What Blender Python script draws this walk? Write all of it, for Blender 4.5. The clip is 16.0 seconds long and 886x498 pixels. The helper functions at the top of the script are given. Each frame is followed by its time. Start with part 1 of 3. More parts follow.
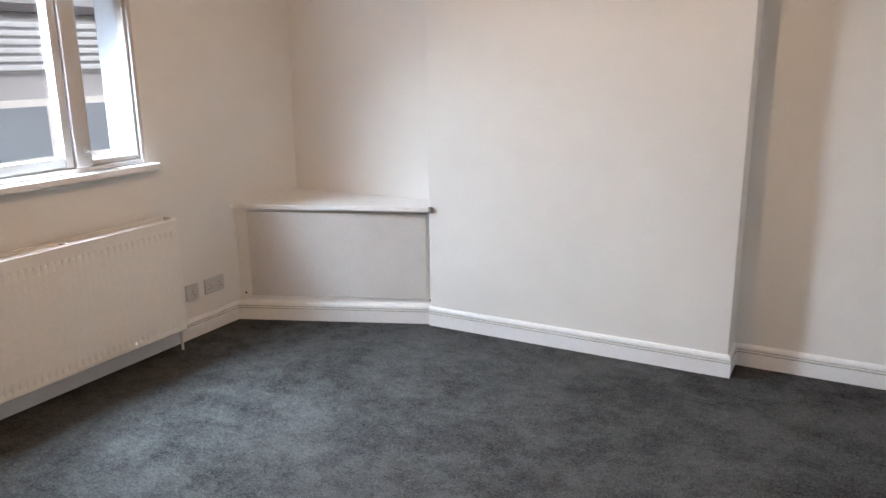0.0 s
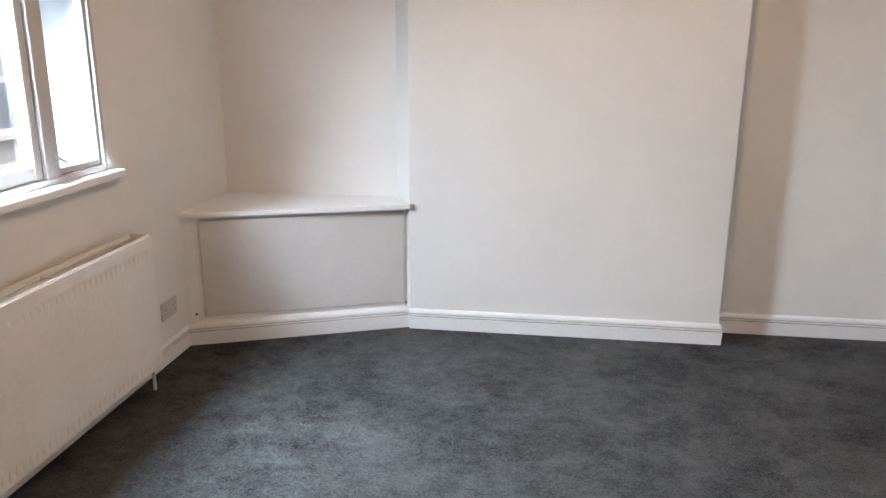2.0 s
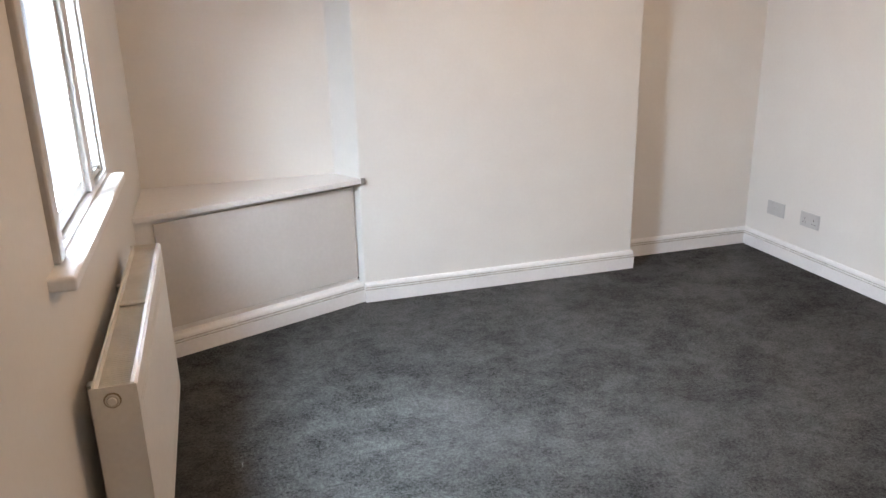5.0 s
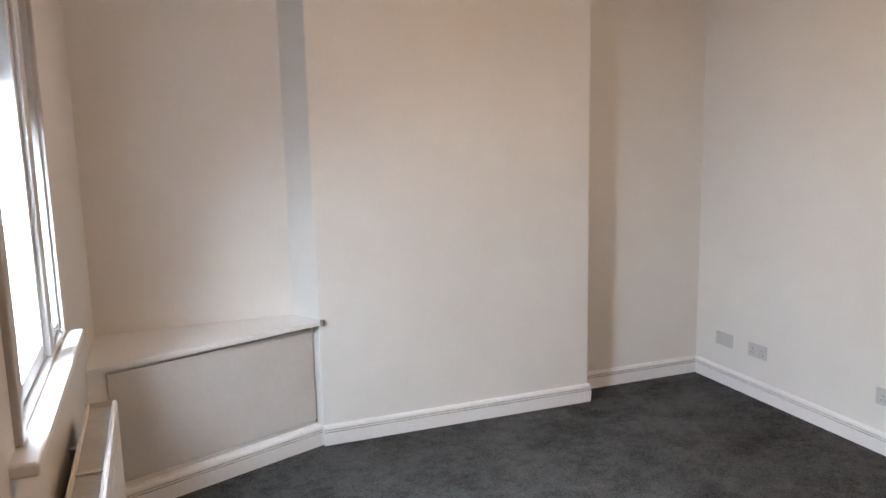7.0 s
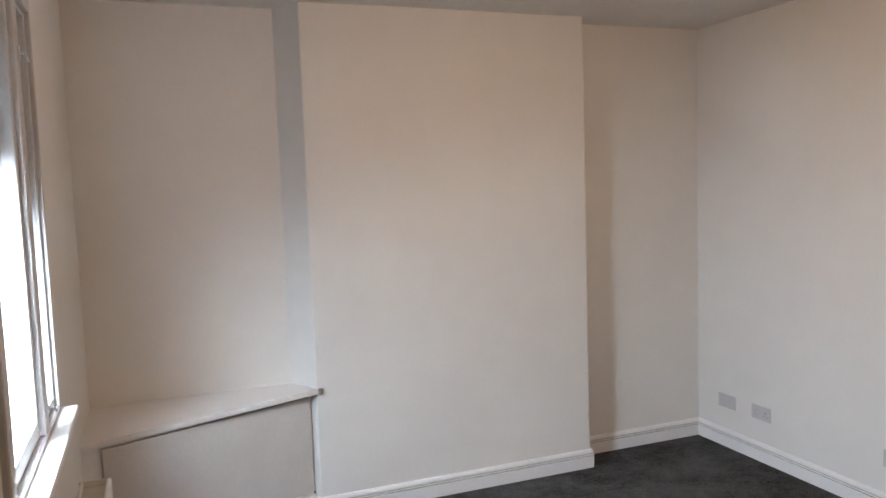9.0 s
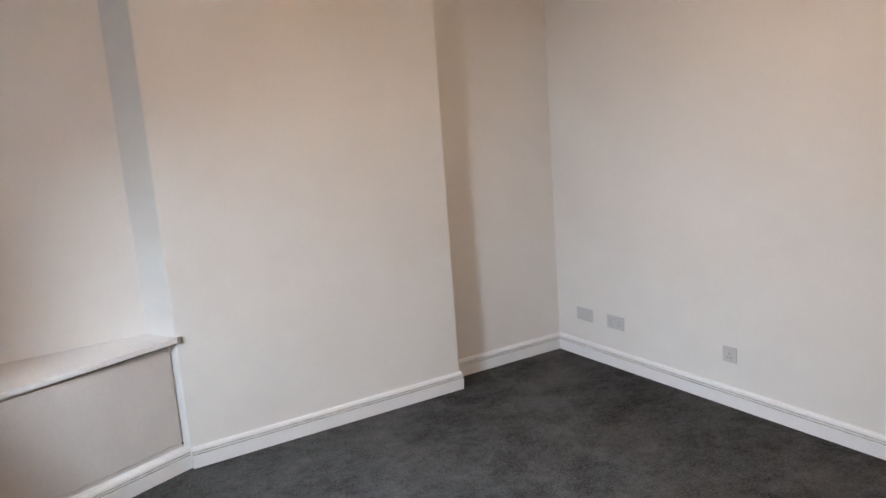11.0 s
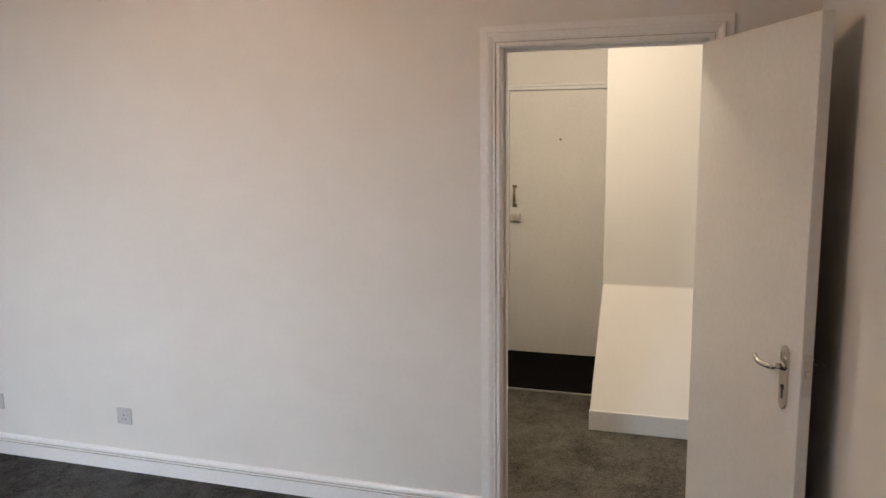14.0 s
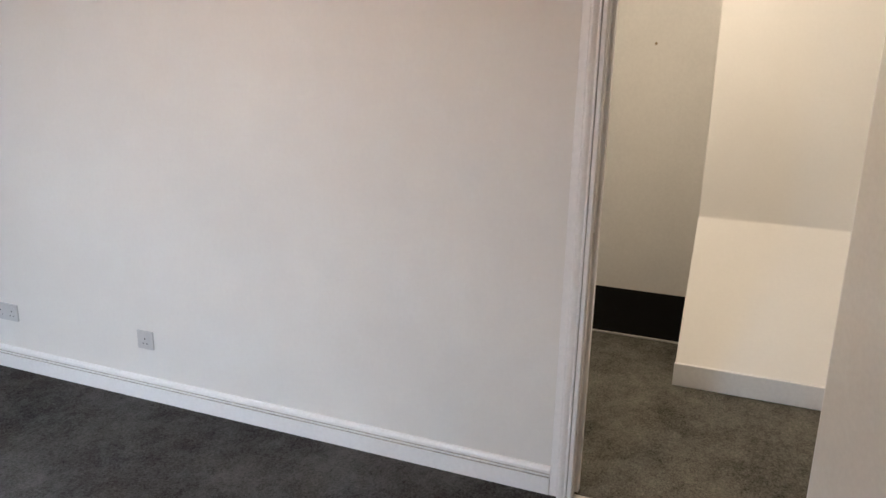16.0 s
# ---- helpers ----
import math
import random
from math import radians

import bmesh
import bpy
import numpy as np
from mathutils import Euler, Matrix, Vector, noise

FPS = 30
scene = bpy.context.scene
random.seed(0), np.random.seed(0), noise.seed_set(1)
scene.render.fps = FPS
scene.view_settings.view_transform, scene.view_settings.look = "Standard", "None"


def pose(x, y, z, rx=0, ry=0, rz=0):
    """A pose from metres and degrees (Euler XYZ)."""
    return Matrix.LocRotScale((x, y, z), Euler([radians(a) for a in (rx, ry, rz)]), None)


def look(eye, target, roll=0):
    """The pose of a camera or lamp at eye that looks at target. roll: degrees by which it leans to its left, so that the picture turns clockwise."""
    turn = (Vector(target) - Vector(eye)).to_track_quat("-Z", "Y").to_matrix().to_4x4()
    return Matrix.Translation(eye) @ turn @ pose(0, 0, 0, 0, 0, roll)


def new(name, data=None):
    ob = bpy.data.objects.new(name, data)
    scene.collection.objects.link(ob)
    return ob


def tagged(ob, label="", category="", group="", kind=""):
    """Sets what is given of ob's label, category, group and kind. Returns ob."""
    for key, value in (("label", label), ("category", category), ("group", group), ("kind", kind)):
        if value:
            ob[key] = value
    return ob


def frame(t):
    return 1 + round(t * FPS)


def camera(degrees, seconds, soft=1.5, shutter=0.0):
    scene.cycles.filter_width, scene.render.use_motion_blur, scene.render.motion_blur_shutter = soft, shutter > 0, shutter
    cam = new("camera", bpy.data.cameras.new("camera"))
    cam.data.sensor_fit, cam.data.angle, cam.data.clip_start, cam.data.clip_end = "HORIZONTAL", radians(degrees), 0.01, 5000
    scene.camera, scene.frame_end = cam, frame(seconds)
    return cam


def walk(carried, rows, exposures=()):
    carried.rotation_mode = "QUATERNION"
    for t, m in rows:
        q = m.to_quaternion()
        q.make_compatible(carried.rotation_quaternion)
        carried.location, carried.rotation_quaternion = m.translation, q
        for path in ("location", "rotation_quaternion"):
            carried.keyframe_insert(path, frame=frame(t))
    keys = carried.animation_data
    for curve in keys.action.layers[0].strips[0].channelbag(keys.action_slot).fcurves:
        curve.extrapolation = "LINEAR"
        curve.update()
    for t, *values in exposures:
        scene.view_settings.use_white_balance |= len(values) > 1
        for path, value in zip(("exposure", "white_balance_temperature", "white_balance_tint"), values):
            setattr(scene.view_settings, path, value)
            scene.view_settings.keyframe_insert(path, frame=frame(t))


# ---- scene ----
cam = camera(60.33, 16.0, soft=1.5)
PATH = [
    (0.0, 2.056, -3.570, 1.494, 28.595, -14.242, 0.641),
    (0.5, 1.739, -3.658, 1.490, 19.121, -13.730, 1.092),
    (1.0, 1.410, -3.732, 1.510, 13.835, -14.440, 0.947),
    (1.5, 1.049, -3.835, 1.513, 8.802, -15.273, 0.725),
    (2.0, 0.724, -3.824, 1.497, 8.079, -15.121, -0.238),
    (2.5, 0.396, -3.829, 1.530, 3.317, -15.612, -0.548),
    (3.0, 0.066, -3.815, 1.529, -1.648, -16.719, -0.518),
    (3.2, -0.006, -3.815, 1.493, -1.765, -16.852, -0.115),
    (5.5, -0.751, -3.820, 1.571, -20.293, -17.727, 1.357),
    (6.0, -0.740, -3.825, 1.606, -21.163, -15.396, 1.563),
    (6.5, -0.740, -3.816, 1.637, -21.266, -12.262, 1.537),
    (7.0, -0.740, -3.810, 1.677, -20.852, -9.339, 1.228),
    (7.5, -0.752, -3.793, 1.692, -21.074, -6.842, 1.431),
    (8.0, -0.749, -3.795, 1.704, -21.283, -5.138, 1.960),
    (8.2, -0.735, -3.814, 1.717, -21.030, -4.766, 1.927),
    (10.3, -0.763, -3.776, 1.701, -24.123, -7.378, 2.804),
    (10.5, -0.743, -3.796, 1.694, -25.555, -8.134, 3.280),
    (11.0, -0.704, -3.764, 1.685, -31.734, -10.389, 4.198),
    (11.5, -0.596, -3.836, 1.661, -39.091, -11.934, 5.020),
    (12.0, -0.512, -3.831, 1.627, -47.284, -12.917, 4.824),
    (12.5, -0.555, -3.822, 1.641, -55.611, -12.103, 3.688),
    (13.0, -0.496, -3.867, 1.662, -61.824, -10.312, 3.267),
    (13.5, -0.489, -3.844, 1.682, -68.187, -8.937, 1.693),
    (14.0, -0.467, -3.845, 1.685, -72.736, -8.672, 0.661),
    (14.5, -0.454, -3.837, 1.671, -73.944, -9.718, -0.037),
    (15.0, -0.390, -3.806, 1.630, -73.029, -12.121, -0.033),
    (15.5, -0.180, -3.706, 1.578, -72.40, -14.03, -0.21),
    (16.0, 0.092, -3.584, 1.607, -68.247, -15.221, -1.370),
]
EXPOSURE = 2.05
STOPS = [(0.0, 0.02, 6350, 11), (3.0, 0.02, 6350, 11), (5.5, -0.05, 6700, 12), (7.0, -0.30, 6600, 12), (8.0, -0.50, 6500, 11), (10.5, -0.36, 6500, 12), (11.5, -0.22, 6650, 12), (12.5, -0.08, 6600, 12), (13.5, -0.26, 6450, 11), (14.5, -0.20, 6350, 11), (15.5, -0.10, 6300, 11), (16.0, -0.14, 6250, 11)]
walk(cam, [(t, pose(x, y, z, 90 + p, r, w)) for t, x, y, z, w, p, r in PATH], exposures=[(t, EXPOSURE + e, k, m) for t, e, k, m in STOPS])

# ---- world, sun and lamps ----
SKY, SUN, DAY, ROOM_LAMP, HALL_LAMP = 0.060, 0.30, 17.6, 8.9, 9.6
world = bpy.data.worlds.new("overcast_sky")
world.use_nodes = True
scene.world = world
wn, wl = world.node_tree.nodes, world.node_tree.links
sky = wn.new("ShaderNodeTexSky")
sky.sky_type, sky.sun_disc = "NISHITA", False
sky.sun_elevation, sky.sun_rotation = radians(42), radians(60)
sky.air_density, sky.dust_density = 1.0, 3.0
wl.new(sky.outputs[0], wn["Background"].inputs[0])
wn["Background"].inputs[1].default_value = SKY
sun_data = bpy.data.lights.new("sun", "SUN")
sun_data.energy, sun_data.angle, sun_data.color = SUN, radians(20), (1.0, 0.95, 0.88)
sun = new("sun", sun_data)
sun.matrix_world = look((20, 12, 21), (0, 0, 0))

# the sky's light in the window opening
day_data = bpy.data.lights.new("window_sky", "AREA")
day_data.shape, day_data.size, day_data.size_y = "RECTANGLE", 0.46, 0.28
day_data.energy, day_data.color = DAY, (0.69, 0.845, 1.0)
day_data.spread = radians(124)
day = new("window_sky", day_data)
day.matrix_world = look((-1.37, -1.69, 1.72), (0.0, -1.36, 0.0))


def lamp(name, place, watts, colour, size):
    data = bpy.data.lights.new(name, "POINT")
    data.energy, data.color, data.shadow_soft_size = watts, colour, size
    ob = new(name, data)
    ob.location = place
    return ob


# ---- materials ----
def material(name, colour, rough=0.5, metal=0.0, vary=0.06, scale=3.0, fine=60.0, fine_vary=0.03, bump=0.05, bump_scale=120.0, bump_depth=0.002, coat=0.0):
    """A painted or plain surface with broad mottling, fine grain and relief."""
    m = bpy.data.materials.new(name)
    m.use_nodes = True
    n, l = m.node_tree.nodes, m.node_tree.links
    b = n["Principled BSDF"]
    b.inputs["Metallic"].default_value = metal
    b.inputs["Coat Weight"].default_value = coat
    pos = n.new("ShaderNodeNewGeometry")
    broad, grain, relief = (n.new("ShaderNodeTexNoise") for _ in range(3))
    for node, s, detail in ((broad, scale, 3), (grain, fine, 4), (relief, bump_scale, 3)):
        node.inputs["Scale"].default_value, node.inputs["Detail"].default_value = s, detail
        l.new(pos.outputs["Position"], node.inputs["Vector"])

    def remap(src, amount):
        r = n.new("ShaderNodeMapRange")
        r.inputs[1].default_value, r.inputs[2].default_value = 0.3, 0.7
        r.inputs[3].default_value, r.inputs[4].default_value = 1 - amount, 1 + amount
        l.new(src, r.inputs[0])
        return r.outputs[0]

    mul = n.new("ShaderNodeMath")
    mul.operation = "MULTIPLY"
    l.new(remap(broad.outputs[0], vary), mul.inputs[0])
    l.new(remap(grain.outputs[0], fine_vary), mul.inputs[1])
    vm = n.new("ShaderNodeVectorMath")
    vm.operation = "SCALE"
    vm.inputs[0].default_value = colour
    l.new(mul.outputs[0], vm.inputs["Scale"])
    l.new(vm.outputs[0], b.inputs["Base Color"])
    rr = n.new("ShaderNodeMapRange")
    rr.inputs[3].default_value, rr.inputs[4].default_value = max(rough - 0.07, 0.02), min(rough + 0.07, 1)
    l.new(broad.outputs[0], rr.inputs[0])
    l.new(rr.outputs[0], b.inputs["Roughness"])
    bp = n.new("ShaderNodeBump")
    bp.inputs["Strength"].default_value, bp.inputs["Distance"].default_value = bump, bump_depth
    l.new(relief.outputs[0], bp.inputs["Height"])
    l.new(bp.outputs[0], b.inputs["Normal"])
    return m


def carpet_material(name, dark, light):
    """Cut-pile carpet: speckled tufts, and broad patches where the pile lies the other way."""
    m = bpy.data.materials.new(name)
    m.use_nodes = True
    n, l = m.node_tree.nodes, m.node_tree.links
    b = n["Principled BSDF"]
    pos = n.new("ShaderNodeNewGeometry")
    stretch = n.new("ShaderNodeMapping")
    stretch.inputs["Rotation"].default_value = (0, 0, radians(25))
    stretch.inputs["Scale"].default_value = (1.0, 1.1, 1.0)
    l.new(pos.outputs["Position"], stretch.inputs[0])
    total, tufts = None, None
    # scale, detail, roughness, source, contrast window, weight
    for size, detail, rough, src, lo, hi, weight in (
        (1.5, 5, 0.58, pos, 0.36, 0.64, 0.15),
        (5.5, 4, 0.60, stretch, 0.36, 0.64, 0.11),
        (15.0, 4, 0.70, stretch, 0.34, 0.66, 0.12),
        (42.0, 4, 0.70, pos, 0.34, 0.66, 0.09),
        (90.0, 3, 0.75, pos, 0.34, 0.66, 0.22),
        (210.0, 3, 0.75, pos, 0.34, 0.66, 0.20),
    ):
        t = n.new("ShaderNodeTexNoise")
        t.inputs["Scale"].default_value, t.inputs["Detail"].default_value, t.inputs["Roughness"].default_value = size, detail, rough
        l.new(src.outputs[0], t.inputs["Vector"])
        r = n.new("ShaderNodeMapRange")
        r.inputs[1].default_value, r.inputs[2].default_value = lo, hi
        l.new(t.outputs[0], r.inputs[0])
        k = n.new("ShaderNodeMath")
        k.operation = "MULTIPLY_ADD"
        k.inputs[1].default_value, k.inputs[2].default_value = weight, 0.0
        l.new(r.outputs[0], k.inputs[0])
        if total is not None:
            l.new(total, k.inputs[2])
        total = k.outputs[0]
        tufts = r.outputs[0] if size == 90.0 else tufts
    ramp = n.new("ShaderNodeMapRange")
    ramp.inputs[1].default_value, ramp.inputs[2].default_value = 0.20, 0.83
    l.new(total, ramp.inputs[0])
    mix = n.new("ShaderNodeMix")
    mix.data_type = "RGBA"
    mix.inputs[6].default_value, mix.inputs[7].default_value = (*dark, 1), (*light, 1)
    l.new(ramp.outputs[0], mix.inputs[0])
    l.new(mix.outputs[2], b.inputs["Base Color"])
    b.inputs["Roughness"].default_value = 0.95
    b.inputs["Specular IOR Level"].default_value = 0.04
    bp = n.new("ShaderNodeBump")
    bp.inputs["Strength"].default_value, bp.inputs["Distance"].default_value = 0.6, 0.006
    l.new(tufts, bp.inputs["Height"])
    l.new(bp.outputs[0], b.inputs["Normal"])
    return m


def glass_material(name):
    m = bpy.data.materials.new(name)
    m.use_nodes = True
    b = m.node_tree.nodes["Principled BSDF"]
    b.inputs["Transmission Weight"].default_value = 1.0
    b.inputs["Roughness"].default_value = 0.0
    b.inputs["IOR"].default_value = 1.45
    return m


PAINT = material("wall_emulsion", (0.73, 0.709, 0.679), 0.62, vary=0.025, scale=1.6, fine_vary=0.012, bump=0.12, bump_scale=55, bump_depth=0.002)
CEILING = material("ceiling_emulsion", (0.72, 0.69, 0.65), 0.8, vary=0.03, bump=0.1)
GLOSS = material("white_gloss_woodwork", (0.80, 0.79, 0.785), 0.38, vary=0.012, scale=3, bump=0.03, bump_scale=14, bump_depth=0.001)
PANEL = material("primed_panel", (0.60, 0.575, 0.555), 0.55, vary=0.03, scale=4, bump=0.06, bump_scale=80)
DOORWHITE = material("white_eggshell_door", (0.72, 0.70, 0.67), 0.4, vary=0.03, scale=2.5, bump=0.04, bump_scale=60)
ENAMEL = material("radiator_enamel", (0.76, 0.735, 0.70), 0.50, vary=0.02, bump=0.02)
# darker, browner enamel tone for the grille and the plug ring
GRILLE = material("darker_grille_enamel", (0.58, 0.55, 0.50), 0.65, vary=0.08, scale=12, bump=0.02)
WORN = material("scuffed_grey_paint", (0.24, 0.215, 0.195), 0.6, vary=0.2, scale=40, bump=0.2)
# darker greyish tone for the groove faces of the mouldings
GROOVE = material("darker_moulding_groove", (0.50, 0.465, 0.435), 0.8, vary=0.2, scale=25, bump=0.2)
SOCKET = material("greyed_socket_plastic", (0.52, 0.515, 0.51), 0.35, vary=0.03, bump=0.02)
PLASTIC = material("white_plastic", (0.62, 0.61, 0.60), 0.3, vary=0.02, bump=0.02)
SLOT = material("dark_slot", (0.02, 0.02, 0.02), 0.6, vary=0.1)
CHROME = material("polished_chrome", (0.60, 0.58, 0.55), 0.14, metal=1.0, vary=0.03, bump=0.01)
BRASS = material("aged_brass", (0.28, 0.22, 0.14), 0.35, metal=1.0, vary=0.15, scale=30, bump=0.1)
STEEL = material("brushed_aluminium", (0.62, 0.61, 0.59), 0.35, metal=1.0, vary=0.1, scale=25, bump=0.1)
CARPET = carpet_material("charcoal_carpet", (0.010, 0.0098, 0.0094), (0.146, 0.148, 0.145))
# room carpet again, with the warm hall light painted into its colours
HALLCARPET = carpet_material("lamplit_hall_carpet", (0.024, 0.0225, 0.0195), (0.27, 0.255, 0.215))
MAT = material("black_coir", (0.005, 0.0045, 0.004), 0.95, vary=0.3, scale=20, fine=300, fine_vary=0.4, bump=0.8, bump_scale=260, bump_depth=0.005)
MAT.node_tree.nodes["Principled BSDF"].inputs["Specular IOR Level"].default_value = 0.05
GLASS = glass_material("window_glass")
MASONRY = material("white_painted_masonry", (0.80, 0.80, 0.79), 0.8, vary=0.06, scale=5, bump=0.4, bump_scale=30, bump_depth=0.006)
# same white masonry, its colour dimmed to offset the near window lamp's glare
REVEAL = material("dimmed_white_masonry", (0.48, 0.50, 0.53), 0.8, vary=0.06, scale=5, bump=0.4, bump_scale=30, bump_depth=0.006)
# white window paint, darkened in colour for its shade against the daylight
FRAME = material("shaded_window_paint", (0.50, 0.48, 0.46), 0.5, vary=0.03, scale=6, bump=0.04, bump_scale=30)
RENDER = material("grey_render", (0.44, 0.45, 0.47), 0.9, vary=0.1, scale=1.5, bump=0.4, bump_scale=30, bump_depth=0.006)
ASPHALT = material("asphalt", (0.055, 0.055, 0.056), 0.9, vary=0.2, scale=1.2, fine=90, fine_vary=0.25, bump=0.5, bump_scale=150, bump_depth=0.006)
PAVING = material("concrete_paving", (0.34, 0.33, 0.31), 0.85, vary=0.12, scale=2.0, fine=50, fine_vary=0.1, bump=0.3)
SHUTTER = material("grey_white_shutter", (0.66, 0.70, 0.74), 0.6, vary=0.05, bump=0.1)
DARKGLASS = material("dark_window_glass", (0.30, 0.35, 0.41), 0.12, vary=0.15, scale=1.5, bump=0.01)
BRICK = material("orange_brick", (0.38, 0.19, 0.13), 0.85, vary=0.15, scale=9, bump=0.4, bump_scale=40, bump_depth=0.006)
TEAL = material("teal_painted_steel", (0.12, 0.17, 0.17), 0.4, vary=0.1, bump=0.05)
ROOFING = material("dark_slate", (0.09, 0.09, 0.10), 0.7, vary=0.2, scale=4, bump=0.4)


# ---- mesh helpers ----
def finish(name, bm, mat, parent=None, smooth=False):
    bmesh.ops.recalc_face_normals(bm, faces=bm.faces[:])
    me = bpy.data.meshes.new(name)
    bm.to_mesh(me)
    bm.free()
    me.materials.append(mat)
    if smooth:
        for p in me.polygons:
            p.use_smooth = True
    ob = new(name, me)
    if parent:
        ob.parent = parent
    return ob


def part(name, bm, mat, parent, label="", smooth=False):
    ob = finish(name, bm, mat, parent, smooth)
    return tagged(ob, label) if label else ob


def structure(name, bm, mat, label, category):
    return tagged(finish(name, bm, mat), label, category, kind="structure")


def thing(name, place, label, category, group="", turn=0.0):
    ob = new(name)
    ob.matrix_basis = pose(*place, 0, 0, turn)
    return tagged(ob, label, category, group)


def box(bm, x0, x1, y0, y1, z0, z1, bevel=0.0, m=None, segments=2):
    r = bmesh.ops.create_cube(bm, size=1.0)
    vs = r["verts"]
    for v in vs:
        v.co = Vector((x0 + (v.co.x + 0.5) * (x1 - x0), y0 + (v.co.y + 0.5) * (y1 - y0), z0 + (v.co.z + 0.5) * (z1 - z0)))
    if m is not None:
        bmesh.ops.transform(bm, matrix=m, verts=vs)
    if bevel:
        es = list({e for v in vs for e in v.link_edges})
        bmesh.ops.bevel(bm, geom=es, offset=bevel, segments=segments, affect="EDGES", profile=0.5)
    return bm


def boxed(*a, **k):
    return box(bmesh.new(), *a, **k)


def rod(bm, a, b, radius, radius2=None, sides=20):
    a, b = Vector(a), Vector(b)
    d = b - a
    m = Matrix.Translation((a + b) / 2) @ d.to_track_quat("Z", "Y").to_matrix().to_4x4()
    bmesh.ops.create_cone(bm, cap_ends=True, segments=sides, radius1=radius, radius2=radius if radius2 is None else radius2, depth=d.length, matrix=m)
    return bm


def tube(bm, points, radii, sides=14):
    """A rounded bar along a smooth run of points."""
    pts = [Vector(q) for q in points]
    rings = []
    for i, q in enumerate(pts):
        d = (pts[min(i + 1, len(pts) - 1)] - pts[max(i - 1, 0)]).normalized()
        u = d.cross(Vector((0, 1, 0.01))).normalized()
        v = d.cross(u)
        rings.append([bm.verts.new(q + (u * math.cos(k) + v * math.sin(k)) * radii[i]) for k in (2 * math.pi * j / sides for j in range(sides))])
    for r, s in zip(rings, rings[1:]):
        for j in range(sides):
            bm.faces.new((r[j], r[(j + 1) % sides], s[(j + 1) % sides], s[j]))
    bm.faces.new(rings[0][::-1])
    bm.faces.new(rings[-1])
    return bm


def prism(outline, z0, z1, bevel=0.0):
    """An upright prism on a plan outline."""
    bm = bmesh.new()
    low = [bm.verts.new((x, y, z0)) for x, y in outline]
    high = [bm.verts.new((x, y, z1)) for x, y in outline]
    n = len(outline)
    bm.faces.new(low[::-1])
    bm.faces.new(high)
    for i in range(n):
        bm.faces.new((low[i], low[(i + 1) % n], high[(i + 1) % n], high[i]))
    if bevel:
        bmesh.ops.bevel(bm, geom=bm.edges[:], offset=bevel, segments=2, affect="EDGES", profile=0.5)
    return bm


def sweep(path, profile, frame_of):
    """Sweep a profile of (out, up) pairs along a mitred path; frame_of(i) gives the out and up vectors at point i."""
    bm = bmesh.new()
    rings = []
    for i, p in enumerate(path):
        out, up = frame_of(i)
        rings.append([bm.verts.new(Vector(p) + out * a + up * b) for a, b in profile])
    n = len(profile)
    for r, s in zip(rings, rings[1:]):
        for j in range(n):
            bm.faces.new((r[j], r[(j + 1) % n], s[(j + 1) % n], s[j]))
    bm.faces.new(rings[0][::-1])
    bm.faces.new(rings[-1])
    return bm


def grooved(ob, count, quirks=(3, 4, 5)):
    """A darker tone in the quirks of a moulding: the three faces of each groove."""
    ob.data.materials.append(GROOVE)
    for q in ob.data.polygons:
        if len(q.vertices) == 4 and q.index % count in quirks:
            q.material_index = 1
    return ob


def along_floor(path, profile):
    """Skirting along a plan path, standing out to the right of the way it runs, mitred at the turns."""
    pts = [Vector((x, y, 0)) for x, y in path]
    dirs = [(b - a).normalized() for a, b in zip(pts, pts[1:])]
    rights = [Vector((d.y, -d.x, 0)) for d in dirs]

    def frame_of(i):
        if i == 0:
            return rights[0], Vector((0, 0, 1))
        if i == len(pts) - 1:
            return rights[-1], Vector((0, 0, 1))
        a, b = rights[i - 1], rights[i]
        return (a + b) / (1 + a.dot(b)), Vector((0, 0, 1))

    return sweep(pts, profile, frame_of)


# ---- plan ----
WX, EX, SY, TOP = -1.070, 2.567, -4.300, 2.625      # window wall, door wall, wall behind the walk, ceiling
CY, CL, CR = 0.015, 0.004, 1.615                    # chimney breast front and its two arrises
AL, AR, AX = 0.20, 0.203, -0.095                                # backs of the two alcoves
OY0, OY1, OZ = -3.930, -3.145, 2.018                  # doorway to the hall
WY0, WY1, WZ0, WZ1 = -1.99, -0.950, 0.992, 2.36     # window opening
HX0, HX1, HY0, HY1 = 2.69, 5.215, -4.75, -2.45       # hall

# floors
structure("floor", boxed(WX - 0.3, EX + 0.03, SY - 0.1, 0.6, -0.12, 0.0), CARPET, "charcoal grey cut-pile fitted carpet with brushed patches", "carpet")
structure("floor_hall", boxed(EX + 0.03, HX1 + 0.2, HY0 - 0.1, HY1 + 0.1, -0.12, -0.001), HALLCARPET, "mottled cut-pile hall carpet, its colour lightened and browned for the warm hall light", "carpet")
structure("ceiling", boxed(WX - 0.3, EX + 0.06, SY - 0.1, 0.6, TOP, TOP + 0.1), CEILING, "plain white emulsioned ceiling", "ceiling")
structure("ceiling_hall", boxed(EX + 0.06, HX1 + 0.2, HY0 - 0.1, HY1 + 0.1, TOP, TOP + 0.1), CEILING, "plain white emulsioned hall ceiling", "ceiling")


